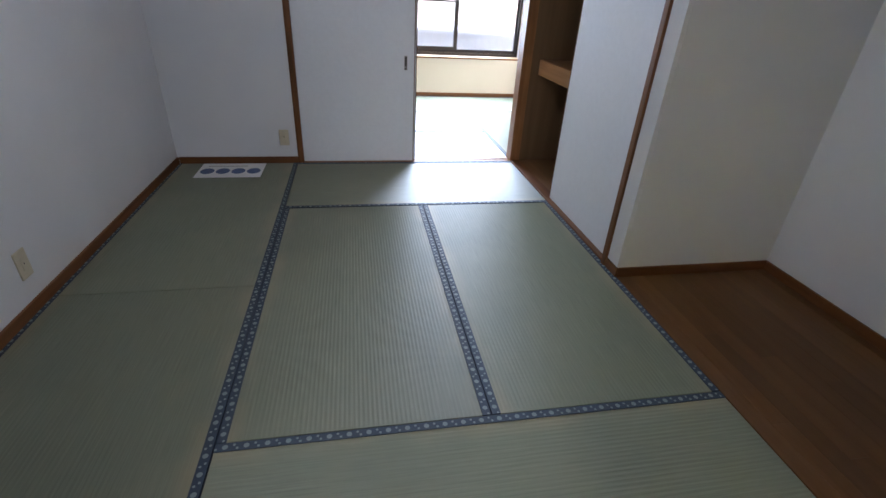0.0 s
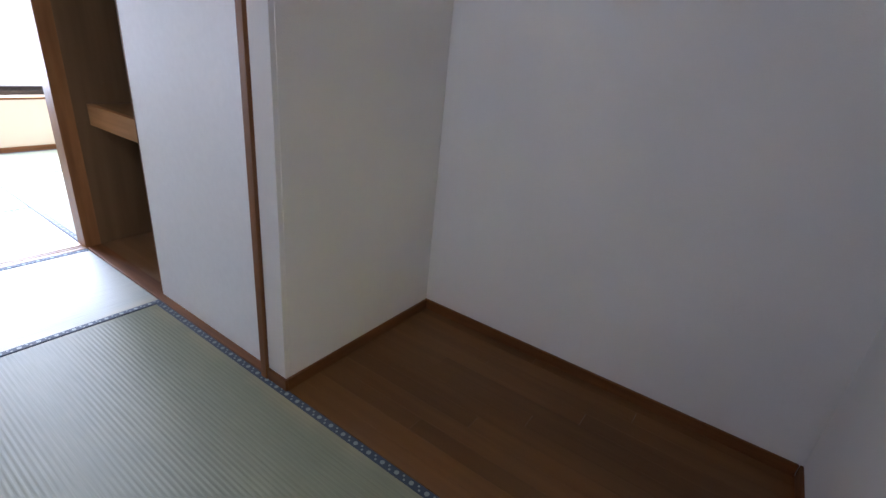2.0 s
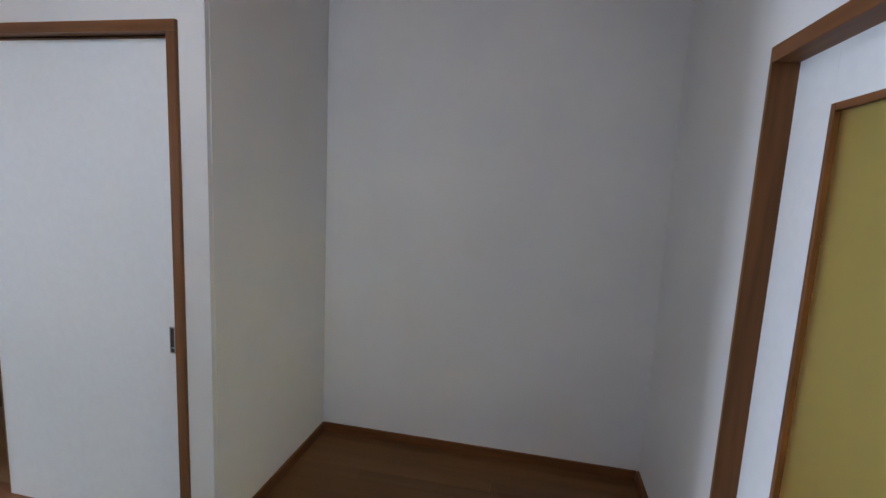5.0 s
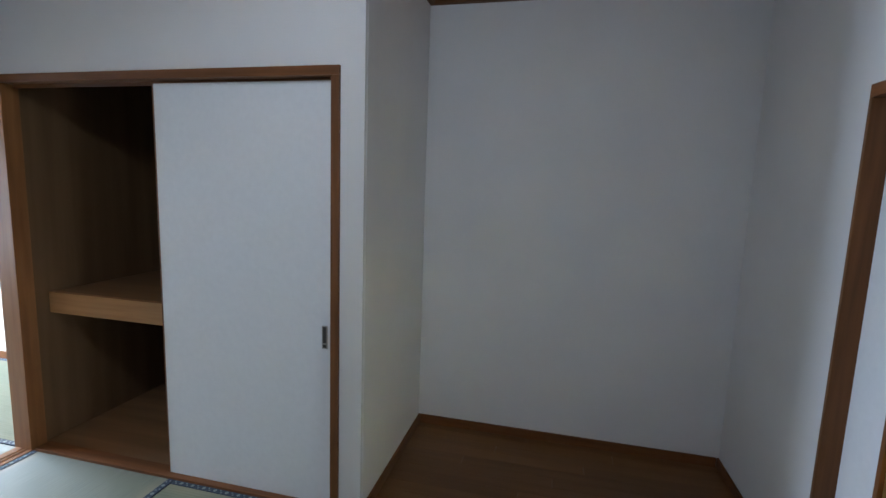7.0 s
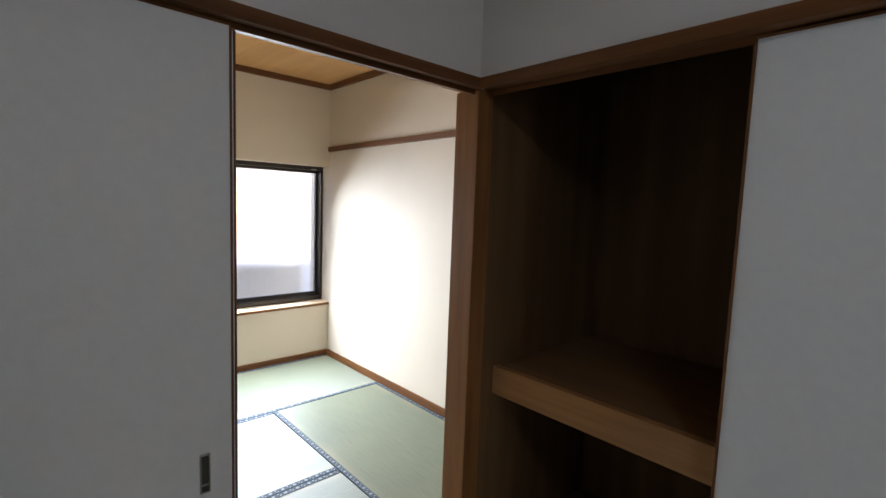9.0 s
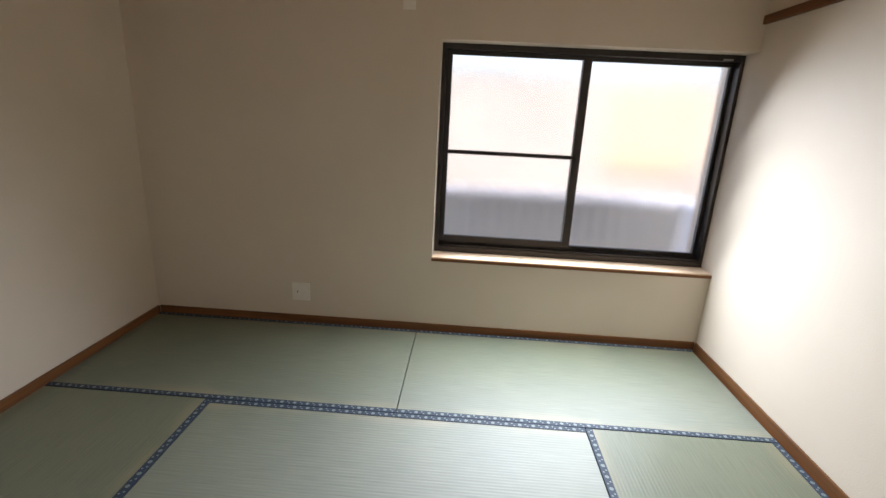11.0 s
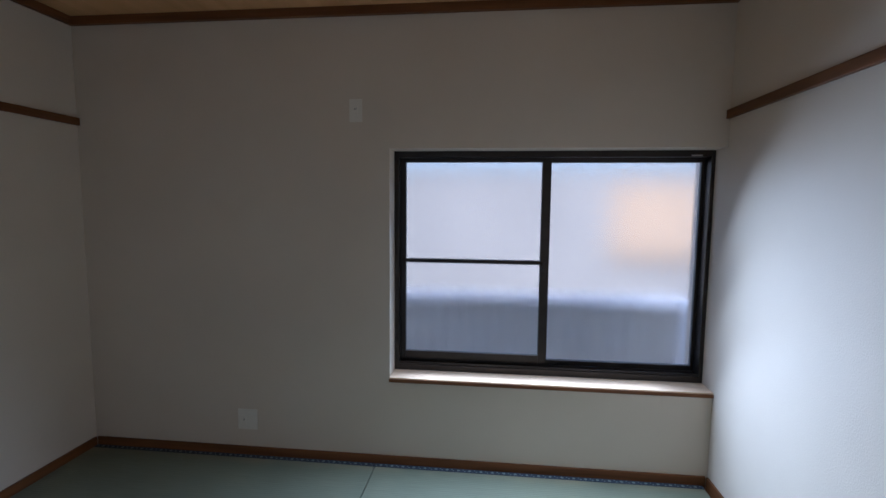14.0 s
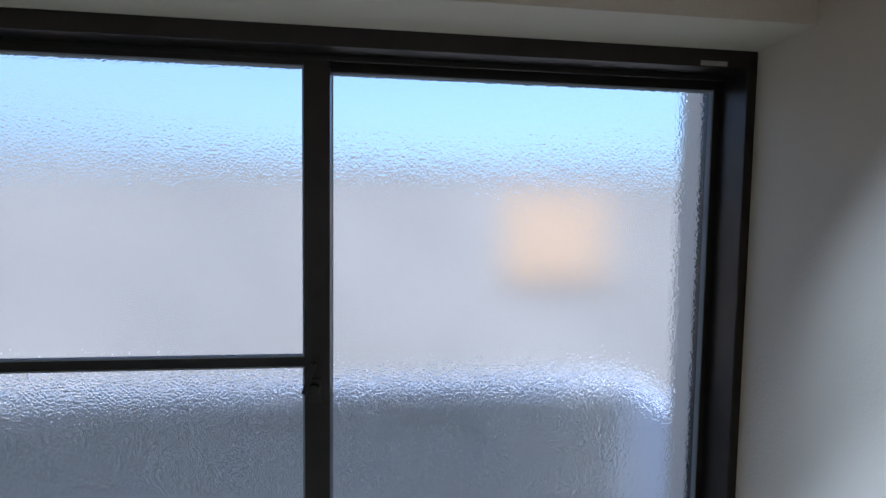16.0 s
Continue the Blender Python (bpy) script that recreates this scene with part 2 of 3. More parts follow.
# ---- structure ----
N1, N2 = 3.53, 3.61      # faces of the wall between the rooms
S1 = 0.0                 # south wall face
XR, XA = 2.64, 3.535     # closet front, east wall
YA = 1.682               # alcove side wall
YW = 6.236               # window wall
CZ = 2.475               # ceilings
LIN, HEAD = 1.842, 1.893   # under and over the lintel

struct("floor", boxes((-0.3, -3.4, -0.25, 3.9, 6.7, -0.045)), M_PLYH, "plywood subfloor under the tatami", "floor")
struct("wall_west", boxes((-0.15, S1, -0.05, 0, YW, CZ)), M_WALL, "white papered side wall", "wall")
struct("wall_west_room_two", boxes((-0.15, YW, -0.05, 0.0, 6.6, CZ)), M_CREAM, "outer end of the side wall", "wall")
# cream lining of the second room, a touch proud of the shared west wall
struct("wall_lining_west", boxes((0.0, N2, -0.05, 0.03, YW, CZ)), M_CREAM, "cream papered side wall", "wall")
struct("wall_south", boxes((-0.15, S1 - 0.14, -0.05, 0.86, S1, CZ), (0.86, S1 - 0.14, 1.803, 2.678, S1, CZ), (2.678, S1 - 0.14, -0.05, XA + 0.15, S1, CZ)),
       M_WALL, "white papered wall around the sliding doorway", "wall")
struct("wall_east", boxes((XA, S1, -0.05, XA + 0.15, N2 - 0.04, CZ)), M_WALL, "white papered back wall of the alcove", "wall")
struct("wall_east_room_two", boxes((XA, N2 - 0.04, -0.05, XA + 0.15, 6.6, CZ)), M_CREAM, "cream papered side wall", "wall")
struct("wall_alcove_side", boxes((XR + 0.02, YA, -0.05, XA, YA + 0.10, CZ)), M_WALL, "white papered side wall of the alcove", "wall")
struct("wall_closet_strip", boxes((XR, YA + 0.002, -0.05, XR + 0.02, 1.785, CZ), (XR, 1.785, HEAD, XR + 0.08, N1, CZ)), M_WALL, "white papered wall round the closet", "wall")
struct("wall_north", boxes((0, N1, -0.05, 0.885, N2 - 0.004, CZ), (0.885, N1, HEAD, XR + 0.08, N2 - 0.004, CZ)), M_WALL, "white papered wall over the sliding doors", "wall")
struct("wall_north_lining", boxes((0.03, N2 - 0.004, -0.05, 0.885, N2, CZ), (0.885, N2 - 0.004, HEAD, XR + 0.1, N2, CZ), (2.72, N2 - 0.04, -0.05, XA, N2, CZ)), M_CREAM, "cream papered side of the dividing wall", "wall")
# window wall, with the opening through it
WX0, WX1, WZ0, WZ1 = 1.838, XA, 0.505, 1.752
struct("wall_window", boxes((0.03, YW, -0.05, WX0, YW + 0.28, CZ), (WX0, YW, -0.05, WX1, YW + 0.28, WZ0 - 0.02), (WX0, YW, WZ1, WX1, YW + 0.28, CZ)), M_CREAM, "cream papered wall around the window", "wall")

# ceilings of cedar boards
def board_ceiling(name, x0, x1, y0, y1, m, label, w=0.44):
    bm = bmesh.new()
    x = x0
    while x < x1 - 0.01:
        box(bm, x + 0.0015, y0, CZ, min(x + w, x1) - 0.0015, y1, CZ + 0.02)
        x += w
    box(bm, x0 - 0.1, y0 - 0.04, CZ + 0.02, x1 + 0.1, y1 + 0.039, CZ + 0.06)
    return struct(name, bm, m, label, "ceiling")

board_ceiling("ceiling_room_one", 0, XA, S1, N1, M_CEIL, "honey-coloured cedar board ceiling")
board_ceiling("ceiling_room_two", 0, XA, N2, YW, M_CEIL, "honey-coloured cedar board ceiling")
def rails(name, mx, my, z0, z1, d, rects, label, cat="trim"):
    """Straight trim along the inside of walls: rects of (x0, y0, x1, y1)."""
    bx = boxes(*[(a, b, z0, c, e, z1) for a, b, c, e in rects if abs(c - a) > abs(e - b)], bevel=0.003)
    if len(bx.verts):
        struct(name, bx, mx, label, cat)
    by = boxes(*[(a, b, z0, c, e, z1) for a, b, c, e in rects if abs(c - a) <= abs(e - b)], bevel=0.003)
    if len(by.verts):
        struct(name, by, my, label, cat)

rails("trim_ceiling_room_two", M_TX, M_TY, CZ - 0.045, CZ - 0.001, 0.03, [(0.03, YW - 0.03, XA, YW), (0.06, N2, XA - 0.03, N2 + 0.03), (0.03, N2, 0.06, YW - 0.03), (XA - 0.03, N2, XA, YW - 0.03)], "dark stained wooden ceiling edge trim")
rails("trim_ceiling_room_one", M_TX, M_TY, CZ - 0.045, CZ - 0.001, 0.03, [(0.0, N1 - 0.03, XR, N1), (0, S1, XA, S1 + 0.03), (0, S1 + 0.03, 0.03, N1 - 0.03), (XA - 0.03, S1 + 0.03, XA, YA - 0.03), (XR - 0.03, YA - 0.03, XR, N1 - 0.03), (XR, YA - 0.03, XA, YA)], "dark stained wooden ceiling edge trim")
# baseboards
rails("baseboard_room_one", M_TX, M_TY, -0.04, 0.05, 0.015, [(0.015, N1 - 0.012, 0.885, N1), (0, S1, 0.015, N1 - 0.012), (0.015, S1, 0.86, S1 + 0.015)], "stained wooden skirting along the tatami", "baseboard")
rails("baseboard_alcove", M_TX, M_TY, -0.04, 0.05, 0.015, [(XR + 0.0045, YA - 0.012, XA, YA), (XA - 0.012, S1 + 0.015, XA, YA - 0.012), (2.678, S1, XA, S1 + 0.012)], "stained wooden skirting round the alcove", "baseboard")
rails("baseboard_strip", M_TX, M_TY, -0.04, 0.05, 0.015, [(XR - 0.01, YA - 0.012, XR + 0.004, 1.785)], "stained wooden skirting block at the alcove corner", "baseboard")
rails("baseboard_room_two", M_TX, M_TY, -0.04, 0.05, 0.015, [(0.045, YW - 0.012, XA - 0.012, YW), (0.03, N2, 0.045, YW - 0.012), (XA - 0.012, N2, XA, YW - 0.012), (0.046, N2, 0.885, N2 + 0.012)], "stained wooden skirting along the tatami", "baseboard")
# picture rails of the second room
rails("picture_rail", M_TX, M_TY, 1.887, 1.93, 0.02, [(XA - 0.02, N2, XA, YW - 0.001), (0.03, N2, 0.05, YW - 0.001)], "stained wooden picture rail on cream wall")

# ---- tatami ----
def tatami(x0, y0, x1, y1, along):
    """One mat with a cloth border down each long side; along is the long axis."""
    t = thing("tatami_mat", "pale green woven rush tatami mat with patterned navy cloth borders", "tatami mat", "tatami mats on the floor")
    t.location = ((x0 + x1) / 2, (y0 + y1) / 2, 0)
    lx, ly = (x1 - x0) / 2 - 0.0022, (y1 - y0) / 2 - 0.0022
    L, W = (lx, ly) if along == "x" else (ly, lx)

    def slab(name, a0, b0, a1, b1, z0, z1, m, bev):
        bm = box(bmesh.new(), a0, b0, z0, a1, b1, z1, bev)
        uvl = bm.loops.layers.uv.new("UVMap")
        for fc in bm.faces:
            for lp in fc.loops:
                lp[uvl].uv = (lp.vert.co.x - a0, lp.vert.co.y - b0)
        if along == "y":
            bmesh.ops.rotate(bm, verts=bm.verts, cent=(0, 0, 0), matrix=Matrix.Rotation(radians(90), 3, "Z"))
        return part(name, bm, m, t)

    slab("mat_body", -L, -W, L, W, -0.045, 0.0, M_TATAMI, 0.002)
    slab("border", -L - 0.0004, -W - 0.0004, L + 0.0004, -W + 0.030, -0.02, 0.0022, M_HERI, 0.001)
    slab("border", -L - 0.0004, W - 0.030, L + 0.0004, W + 0.0004, -0.02, 0.0022, M_HERI, 0.001)

U = 0.88
for a in ((0.0, 0, U, 2 * U, "y"), (0.0, 2 * U, U, 4 * U, "y"), (U, 0, 3 * U, U, "x"), (U, U, 2 * U, 3 * U, "y"), (2 * U, U, 3 * U, 3 * U, "y"), (U, 3 * U, 3 * U, 4 * U, "x")):
    tatami(*a)
Y2 = YW - 0.01
for a in ((0.0, Y2 - U, 2 * U, Y2, "x"), (2 * U, Y2 - U, 4 * U - 0.01, Y2, "x"), (0.0, Y2 - 3 * U, U, Y2 - U, "y"), (3 * U, Y2 - 3 * U, 4 * U - 0.01, Y2 - U, "y"), (U, Y2 - 2 * U, 3 * U, Y2 - U, "x"), (U, Y2 - 3 * U, 3 * U, Y2 - 2 * U, "x")):
    tatami(*a)

# ---- alcove floor ----
flo = struct("floor_alcove", boxes((XR + 0.004, S1, -0.045, XA, YA, -0.008)), M_DARK, "brown wooden plank floor of the alcove", "floor")
bw = 0.0755
for i in range(int((XA - XR) / bw) + 1):
    xa, xb = XR + 0.004 + i * bw + 0.0005, min(XR + 0.004 + (i + 1) * bw - 0.0005, XA)
    cut = S1 + 0.25 + ((i * 0.47) % 1.1)
    for ya, yb in ((S1, cut - 0.0004), (cut + 0.0004, YA)):
        if xb - xa > 0.01:
            part("plank", box(bmesh.new(), xa, ya, -0.02, xb, yb, -0.002, 0.001), M_FLOOR, flo)
struct("threshold_south", boxes((0.86, S1 - 0.14, -0.045, 2.678, -0.0005, 0.004), bevel=0.002), M_TX, "stained wooden threshold of the sliding doorway", "threshold")

# ---- sliding doors between the rooms ----
struct("door_frame_north", boxes((0.885, N1 - 0.015, 0, 0.928, N2 + 0.012, LIN + 0.0148), bevel=0.002), M_TZ, "stained wooden post beside the sliding doors", "post")
struct("door_frame_north", boxes((0.885, N1 - 0.015, LIN + 0.015, XR, N1 + 0.010, HEAD), (0.885, N1 + 0.010, LIN + 0.018, XR, N1 + 0.018, HEAD), (0.885, N1 + 0.018, LIN, XR, N1 + 0.026, HEAD), (0.885, N1 + 0.026, LIN + 0.018, XR, N2 + 0.012, HEAD)), M_TX, "grooved stained wooden lintel over the sliding doors", "lintel")
struct("post_corner", boxes((2.635, N1 - 0.002, -0.04, 2.715, 3.642, LIN + 0.0175), bevel=0.002), M_LAM, "light brown wooden corner post between doorway and closet", "post")
struct("threshold_north", boxes((0.885, 3.522, -0.045, 2.635, 3.545, 0.004), (0.885, 3.545, -0.045, 2.635, 3.560, -0.002), (0.885, 3.560, -0.045, 2.635, 3.570, 0.004), (0.885, 3.570, -0.045, 2.635, 3.585, -0.002), (0.885, 3.585, -0.045, 2.635, N2 + 0.015, 0.004)), M_LAM, "grooved wooden threshold between the rooms", "threshold")


def finger_pull(parent, m, w=0.024, h=0.10):
    """A recessed upright pull: steel rim, dark well, small bar."""
    def shp(name, bx, mt, lab=""):
        bm = boxes(*bx, bevel=0.0015)
        bmesh.ops.transform(bm, matrix=m, verts=bm.verts)
        return part(name, bm, mt, parent, lab)
    rim = shp("pull_rim", [(-w / 2, -0.004, -h / 2, -w / 2 + 0.004, 0.003, h / 2), (w / 2 - 0.004, -0.004, -h / 2, w / 2, 0.003, h / 2), (-w / 2, -0.004, h / 2 - 0.004, w / 2, 0.003, h / 2), (-w / 2, -0.004, -h / 2, w / 2, 0.003, -h / 2 + 0.004)], M_STEEL, "brushed steel finger pull rim")
    shp("pull_well", [(-w / 2 + 0.003, -0.0012, -h / 2 + 0.003, w / 2 - 0.003, 0.004, h / 2 - 0.003)], M_DARK, "dark recessed finger pull")
    shp("pull_bar", [(-w / 2 + 0.004, -0.003, -h / 2 + 0.018, w / 2 - 0.004, 0.0, -h / 2 + 0.024)], M_STEEL, "steel bar")


def fusuma(label, w, h, m, pulls):
    """A paper sliding door in its own frame: x along, front to -y, foot at z 0."""
    t = thing("sliding_door", label, "sliding door", "paper sliding doors")
    t.matrix_world = m
    e = 0.006
    part("panel", boxes((e, -0.009, e, w - e, 0.009, h - e)), M_FUS, t)
    part("edge_stile", boxes((0, -0.0105, 0, e, 0.0105, h), bevel=0.001), M_TZ, t, "thin stained wooden edge")
    part("edge_stile", boxes((w - e, -0.0105, 0, w, 0.0105, h), bevel=0.001), M_TZ, t, "thin stained wooden edge")
    part("edge_rail", boxes((e, -0.0105, h - e, w - e, 0.0105, h)), M_TX, t, "thin stained wooden edge")
    part("edge_rail", boxes((e, -0.0105, 0, w - e, 0.0105, e)), M_TX, t, "thin stained wooden edge")
    for px, pz in pulls:
        finger_pull(t, Matrix.Translation((px, -0.0105, pz)))
    return t


FH = LIN + 0.01
fusuma("white paper sliding door with steel finger pull, slid open", 0.885, FH, pose(0.915, 3.5525, 0.0), [(0.815, 0.762)])
fusuma("white paper sliding door stacked behind the open one", 0.885, FH, pose(0.932, 3.5775, 0.0), [])

# ---- closet ----
struct("door_frame_closet", boxes((XR - 0.015, 1.785, 0, XR + 0.08, 1.820, LIN + 0.0148), bevel=0.002), M_TZ, "stained wooden closet jamb", "post")
struct("door_frame_closet", boxes((XR - 0.015, 1.785, LIN + 0.015, XR + 0.022, N1 - 0.015, HEAD), (XR + 0.022, 1.785, LIN + 0.018, XR + 0.049, N1, HEAD), (XR + 0.049, 1.785, LIN, XR + 0.053, N1, HEAD), (XR + 0.053, 1.785, LIN + 0.018, XR + 0.08, N1, HEAD)), M_TY, "grooved stained wooden closet lintel", "lintel")
struct("threshold_closet", boxes((XR - 0.004, 1.785, -0.045, XR + 0.075, N1 - 0.02, 0.014), bevel=0.002), M_TY, "stained wooden closet sill", "threshold")
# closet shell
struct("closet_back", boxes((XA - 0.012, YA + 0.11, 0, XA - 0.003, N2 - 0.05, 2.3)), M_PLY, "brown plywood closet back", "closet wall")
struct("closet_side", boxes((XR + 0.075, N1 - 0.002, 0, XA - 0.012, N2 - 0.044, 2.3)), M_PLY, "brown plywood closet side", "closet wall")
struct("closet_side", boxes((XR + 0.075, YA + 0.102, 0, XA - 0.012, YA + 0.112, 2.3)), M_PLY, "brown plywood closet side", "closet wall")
struct("closet_ceiling", boxes((XR + 0.08, YA + 0.1, 2.3, XA, N2 - 0.05, 2.31)), M_PLYH, "brown plywood closet ceiling", "ceiling")
struct("closet_floor", boxes((XR + 0.075, YA + 0.112, -0.03, XA - 0.012, N1 - 0.002, 0.010)), M_PLYH, "brown plywood closet floor", "floor")
sh = thing("closet_shelf", "brown plywood closet shelf with a deep light cedar front edge", "shelf")
part("board", boxes((2.81, YA + 0.113, 0.795, XA - 0.013, N1 - 0.003, 0.817)), M_PLYH, sh)
part("front_edge", boxes((2.779, YA + 0.113, 0.707, 2.81, N1 - 0.003, 0.820), bevel=0.003), M_SHELF, sh, "light cedar front beam")
part("cleat", boxes((2.86, N1 - 0.035, 0.75, XA - 0.014, N1 - 0.003, 0.794)), M_SHELF, sh, "wooden bearer under the shelf")
fusuma("white paper closet sliding door with steel finger pull, half closed", 0.885, FH, Matrix.Translation((XR + 0.038, 2.697, 0.0)) @ pose(0, 0, 0, 0, 0, -90), [(0.831, 0.787)])
fusuma("white paper closet sliding door behind the front one", 0.885, FH, Matrix.Translation((XR + 0.064, 2.705, 0.0)) @ pose(0, 0, 0, 0, 0, -90), [])

# ---- sliding doorway to the kitchen ----
struct("door_frame_south", boxes((2.662, S1 - 0.14, 0, 2.678, S1 + 0.015, 1.762), (0.86, S1 - 0.14, 0, 0.90, S1 + 0.015, 1.762), bevel=0.003), M_TZ, "dark stained wooden door jamb", "door frame")
struct("door_frame_south", boxes((0.86, S1 - 0.14, 1.762, 2.678, S1 + 0.015, 1.803), bevel=0.003), M_TX, "dark stained wooden door head", "door frame")


def glazed_door(x0, x1, y, label, z1=1.765):
    t = thing("glazed_sliding_door", label, "sliding door", "kitchen sliding doors")
    t.location = (x0, y, 0)
    w = x1 - x0
    st, gz1, gz0 = 0.170, 1.628, 0.15
    part("panel", boxes((0, -0.014, 0.002, st, 0.014, z1), (w - st, -0.014, 0.002, w, 0.014, z1), (st, -0.014, gz1, w - st, 0.014, z1), (st, -0.014, 0.002, w - st, 0.014, gz0), bevel=0.001), M_FUS, t)
    for bx in ((st, -0.017, gz0, st + 0.018, 0.017, gz1), (w - st - 0.018, -0.017, gz0, w - st, 0.017, gz1)):
        part("glazing_bead", boxes(bx, bevel=0.002), M_TZ, t, "stained wooden glazing bead")
    for bx in ((st + 0.018, -0.0165, gz1 - 0.018, w - st - 0.018, 0.0165, gz1), (st + 0.018, -0.0165, gz0, w - st - 0.018, 0.0165, gz0 + 0.018)):
        part("glazing_bead", boxes(bx, bevel=0.002), M_TX, t, "stained wooden glazing bead")
    g = part("glass_pane", boxes((st + 0.01, -0.003, gz0 + 0.01, w - st - 0.01, 0.003, gz1 - 0.01)), M_YELLOW, t, "yellow frosted glass pane")
    return t


glazed_door(1.80, 2.662, S1 - 0.065, "white sliding door with a yellow frosted glass pane")
# plain unseen kitchen shell behind the doorway, darkened to cut its bounced light
struct("wall_kitchen", boxes((-0.15, -3.4, -0.05, 0, S1 - 0.14, CZ), (XA, -3.4, -0.05, XA + 0.15, S1 - 0.14, CZ), (0, -3.4, -0.05, 0.15, -3.28, CZ), (1.15, -3.4, -0.05, XA, -3.28, CZ), (0.15, -3.4, -0.05, 1.15, -3.28, 0.95), (0.15, -3.4, 2.05, 1.15, -3.28, CZ)), M_PLASTER, "plain wall of the unseen adjoining kitchen, darkened to cut bounced light", "wall")
struct("ceiling_kitchen", boxes((-0.15, -3.4, CZ, XA + 0.15, S1 - 0.06, CZ + 0.05)), M_PLASTER, "plain ceiling of the unseen kitchen, darkened to cut bounced light", "ceiling")

# unseen window added around the fill lamp
kw = tagged(new("window_added"), "unseen frosted kitchen window in a dark frame, added to light the first room", "window", kind="structure")
part("window_frame", boxes((0.15, -3.36, 0.95, 0.19, -3.32, 2.05), (1.11, -3.36, 0.95, 1.15, -3.32, 2.05), (0.19, -3.36, 0.95, 1.11, -3.32, 0.99), (0.19, -3.36, 2.01, 1.11, -3.32, 2.05)), M_BRONZE, kw)
part("pane", boxes((0.185, -3.342, 0.985, 1.115, -3.338, 2.015)), M_FROST, kw)

# ---- window ----
struct("window_sill", boxes((WX0 - 0.001, YW - 0.012, WZ0 - 0.022, WX1, YW + 0.125, WZ0), bevel=0.003), M_SILL, "pale wooden window board", "sill")
struct("window_sill_edge", boxes((WX0 - 0.003, YW - 0.016, WZ0 - 0.026, WX1, YW - 0.012, WZ0 - 0.008)), M_TX, "brown edge strip of the window board", "trim")
win = tagged(new("window_1"), "dark bronze aluminium sliding window with frosted glass", "window", kind="structure")
FY0, FY1 = YW + 0.125, YW + 0.26
part("window_frame", boxes((WX0, FY0, WZ0, WX0 + 0.026, FY1, WZ1), bevel=0.002), M_BRONZE, win)
part("window_frame", boxes((WX1 - 0.020, FY0, WZ0, WX1, FY1, WZ1), bevel=0.002), M_BRONZE, win)
part("window_frame", boxes((WX0 + 0.026, FY0, WZ1 - 0.034, WX1 - 0.020, FY1, WZ1), (WX0 + 0.026, FY0 + 0.045, WZ1 - 0.045, WX1 - 0.02, FY0 + 0.049, WZ1 - 0.034), bevel=0.0015), M_BRONZE, win)
part("window_frame", boxes((WX0 + 0.026, FY0, WZ0, WX1 - 0.020, FY1, WZ0 + 0.034), (WX0 + 0.026, FY0 + 0.010, WZ0 + 0.034, WX1 - 0.020, FY0 + 0.014, WZ0 + 0.046), (WX0 + 0.026, FY0 + 0.05, WZ0 + 0.034, WX1 - 0.02, FY0 + 0.054, WZ0 + 0.048), bevel=0.0015), M_BRONZE, win)


def sash(x0, x1, y, sl, sr, zb, bar_z=None):
    """A sliding sash: stiles sl and sr wide, bottom rail up to zb."""
    z0, z1, d = WZ0 + 0.036, WZ1 - 0.025, 0.014
    p = part("sash", boxes((x0, y - d, z0, x0 + sl, y + d, z1), (x1 - sr, y - d, z0, x1, y + d, z1), (x0 + sl, y - d, z1 - 0.03, x1 - sr, y + d, z1), (x0 + sl, y - d, z0, x1 - sr, y + d, zb), bevel=0.0015), M_BRONZE, win)
    spans = [(zb, z1 - 0.03)]
    if bar_z:
        part("glazing_bar", boxes((x0 + sl, y - 0.012, bar_z - 0.009, x1 - sr, y + 0.012, bar_z + 0.009), bevel=0.001), M_BRONZE, p)
        spans = [(zb, bar_z - 0.009), (bar_z + 0.009, z1 - 0.03)]
    for a, c in spans:
        g = part("pane", boxes((x0 + sl - 0.004, y - 0.002, a - 0.004, x1 - sr + 0.004, y + 0.002, c + 0.004)), M_FROST, p, "frosted textured glass pane")
        g.visible_shadow = False
        # pale glazing gasket round the pane
        x2, x3 = x0 + sl, x1 - sr
        part("gasket", boxes((x2, y - d - 0.001, a, x2 + 0.003, y - 0.002, c), (x3 - 0.003, y - d - 0.001, a, x3, y - 0.002, c), (x2 + 0.003, y - d - 0.001, a, x3 - 0.003, y - 0.002, a + 0.003), (x2 + 0.003, y - d - 0.001, c - 0.003, x3 - 0.003, y - 0.002, c)), M_GASKET, p, "thin grey glazing gasket")
    return p


M_GASKET = mat("grey rubber gasket", (0.25, 0.26, 0.28), 0.6)
XM = 2.68
inner = sash(WX0 + 0.020, XM + 0.026, FY0 + 0.060, 0.036, 0.048, 0.604, 1.138)
sash(XM - 0.020, WX1 - 0.010, FY0 + 0.092, 0.044, 0.024, 0.572)
# crescent lock on the meeting stile
bm = boxes((2.668, FY0 + 0.042, 1.058, 2.690, FY0 + 0.056, 1.105), bevel=0.003)
bmesh.ops.create_cone(bm, cap_ends=True, segments=20, radius1=0.011, radius2=0.011, depth=0.012, matrix=Matrix.Translation((2.677, FY0 + 0.037, 1.085)) @ Matrix.Rotation(radians(90), 4, "X"))
part("crescent_lock", bm, M_BRONZE, inner, "grey metal crescent lock")
bm = boxes((-0.005, -0.006, -0.028, 0.005, 0.004, 0.034), bevel=0.002)
bmesh.ops.transform(bm, matrix=pose(2.669, FY0 + 0.028, 1.108, 0, 18, 0), verts=bm.verts)
part("lock_lever", bm, M_BRONZE, inner, "dark lock lever")
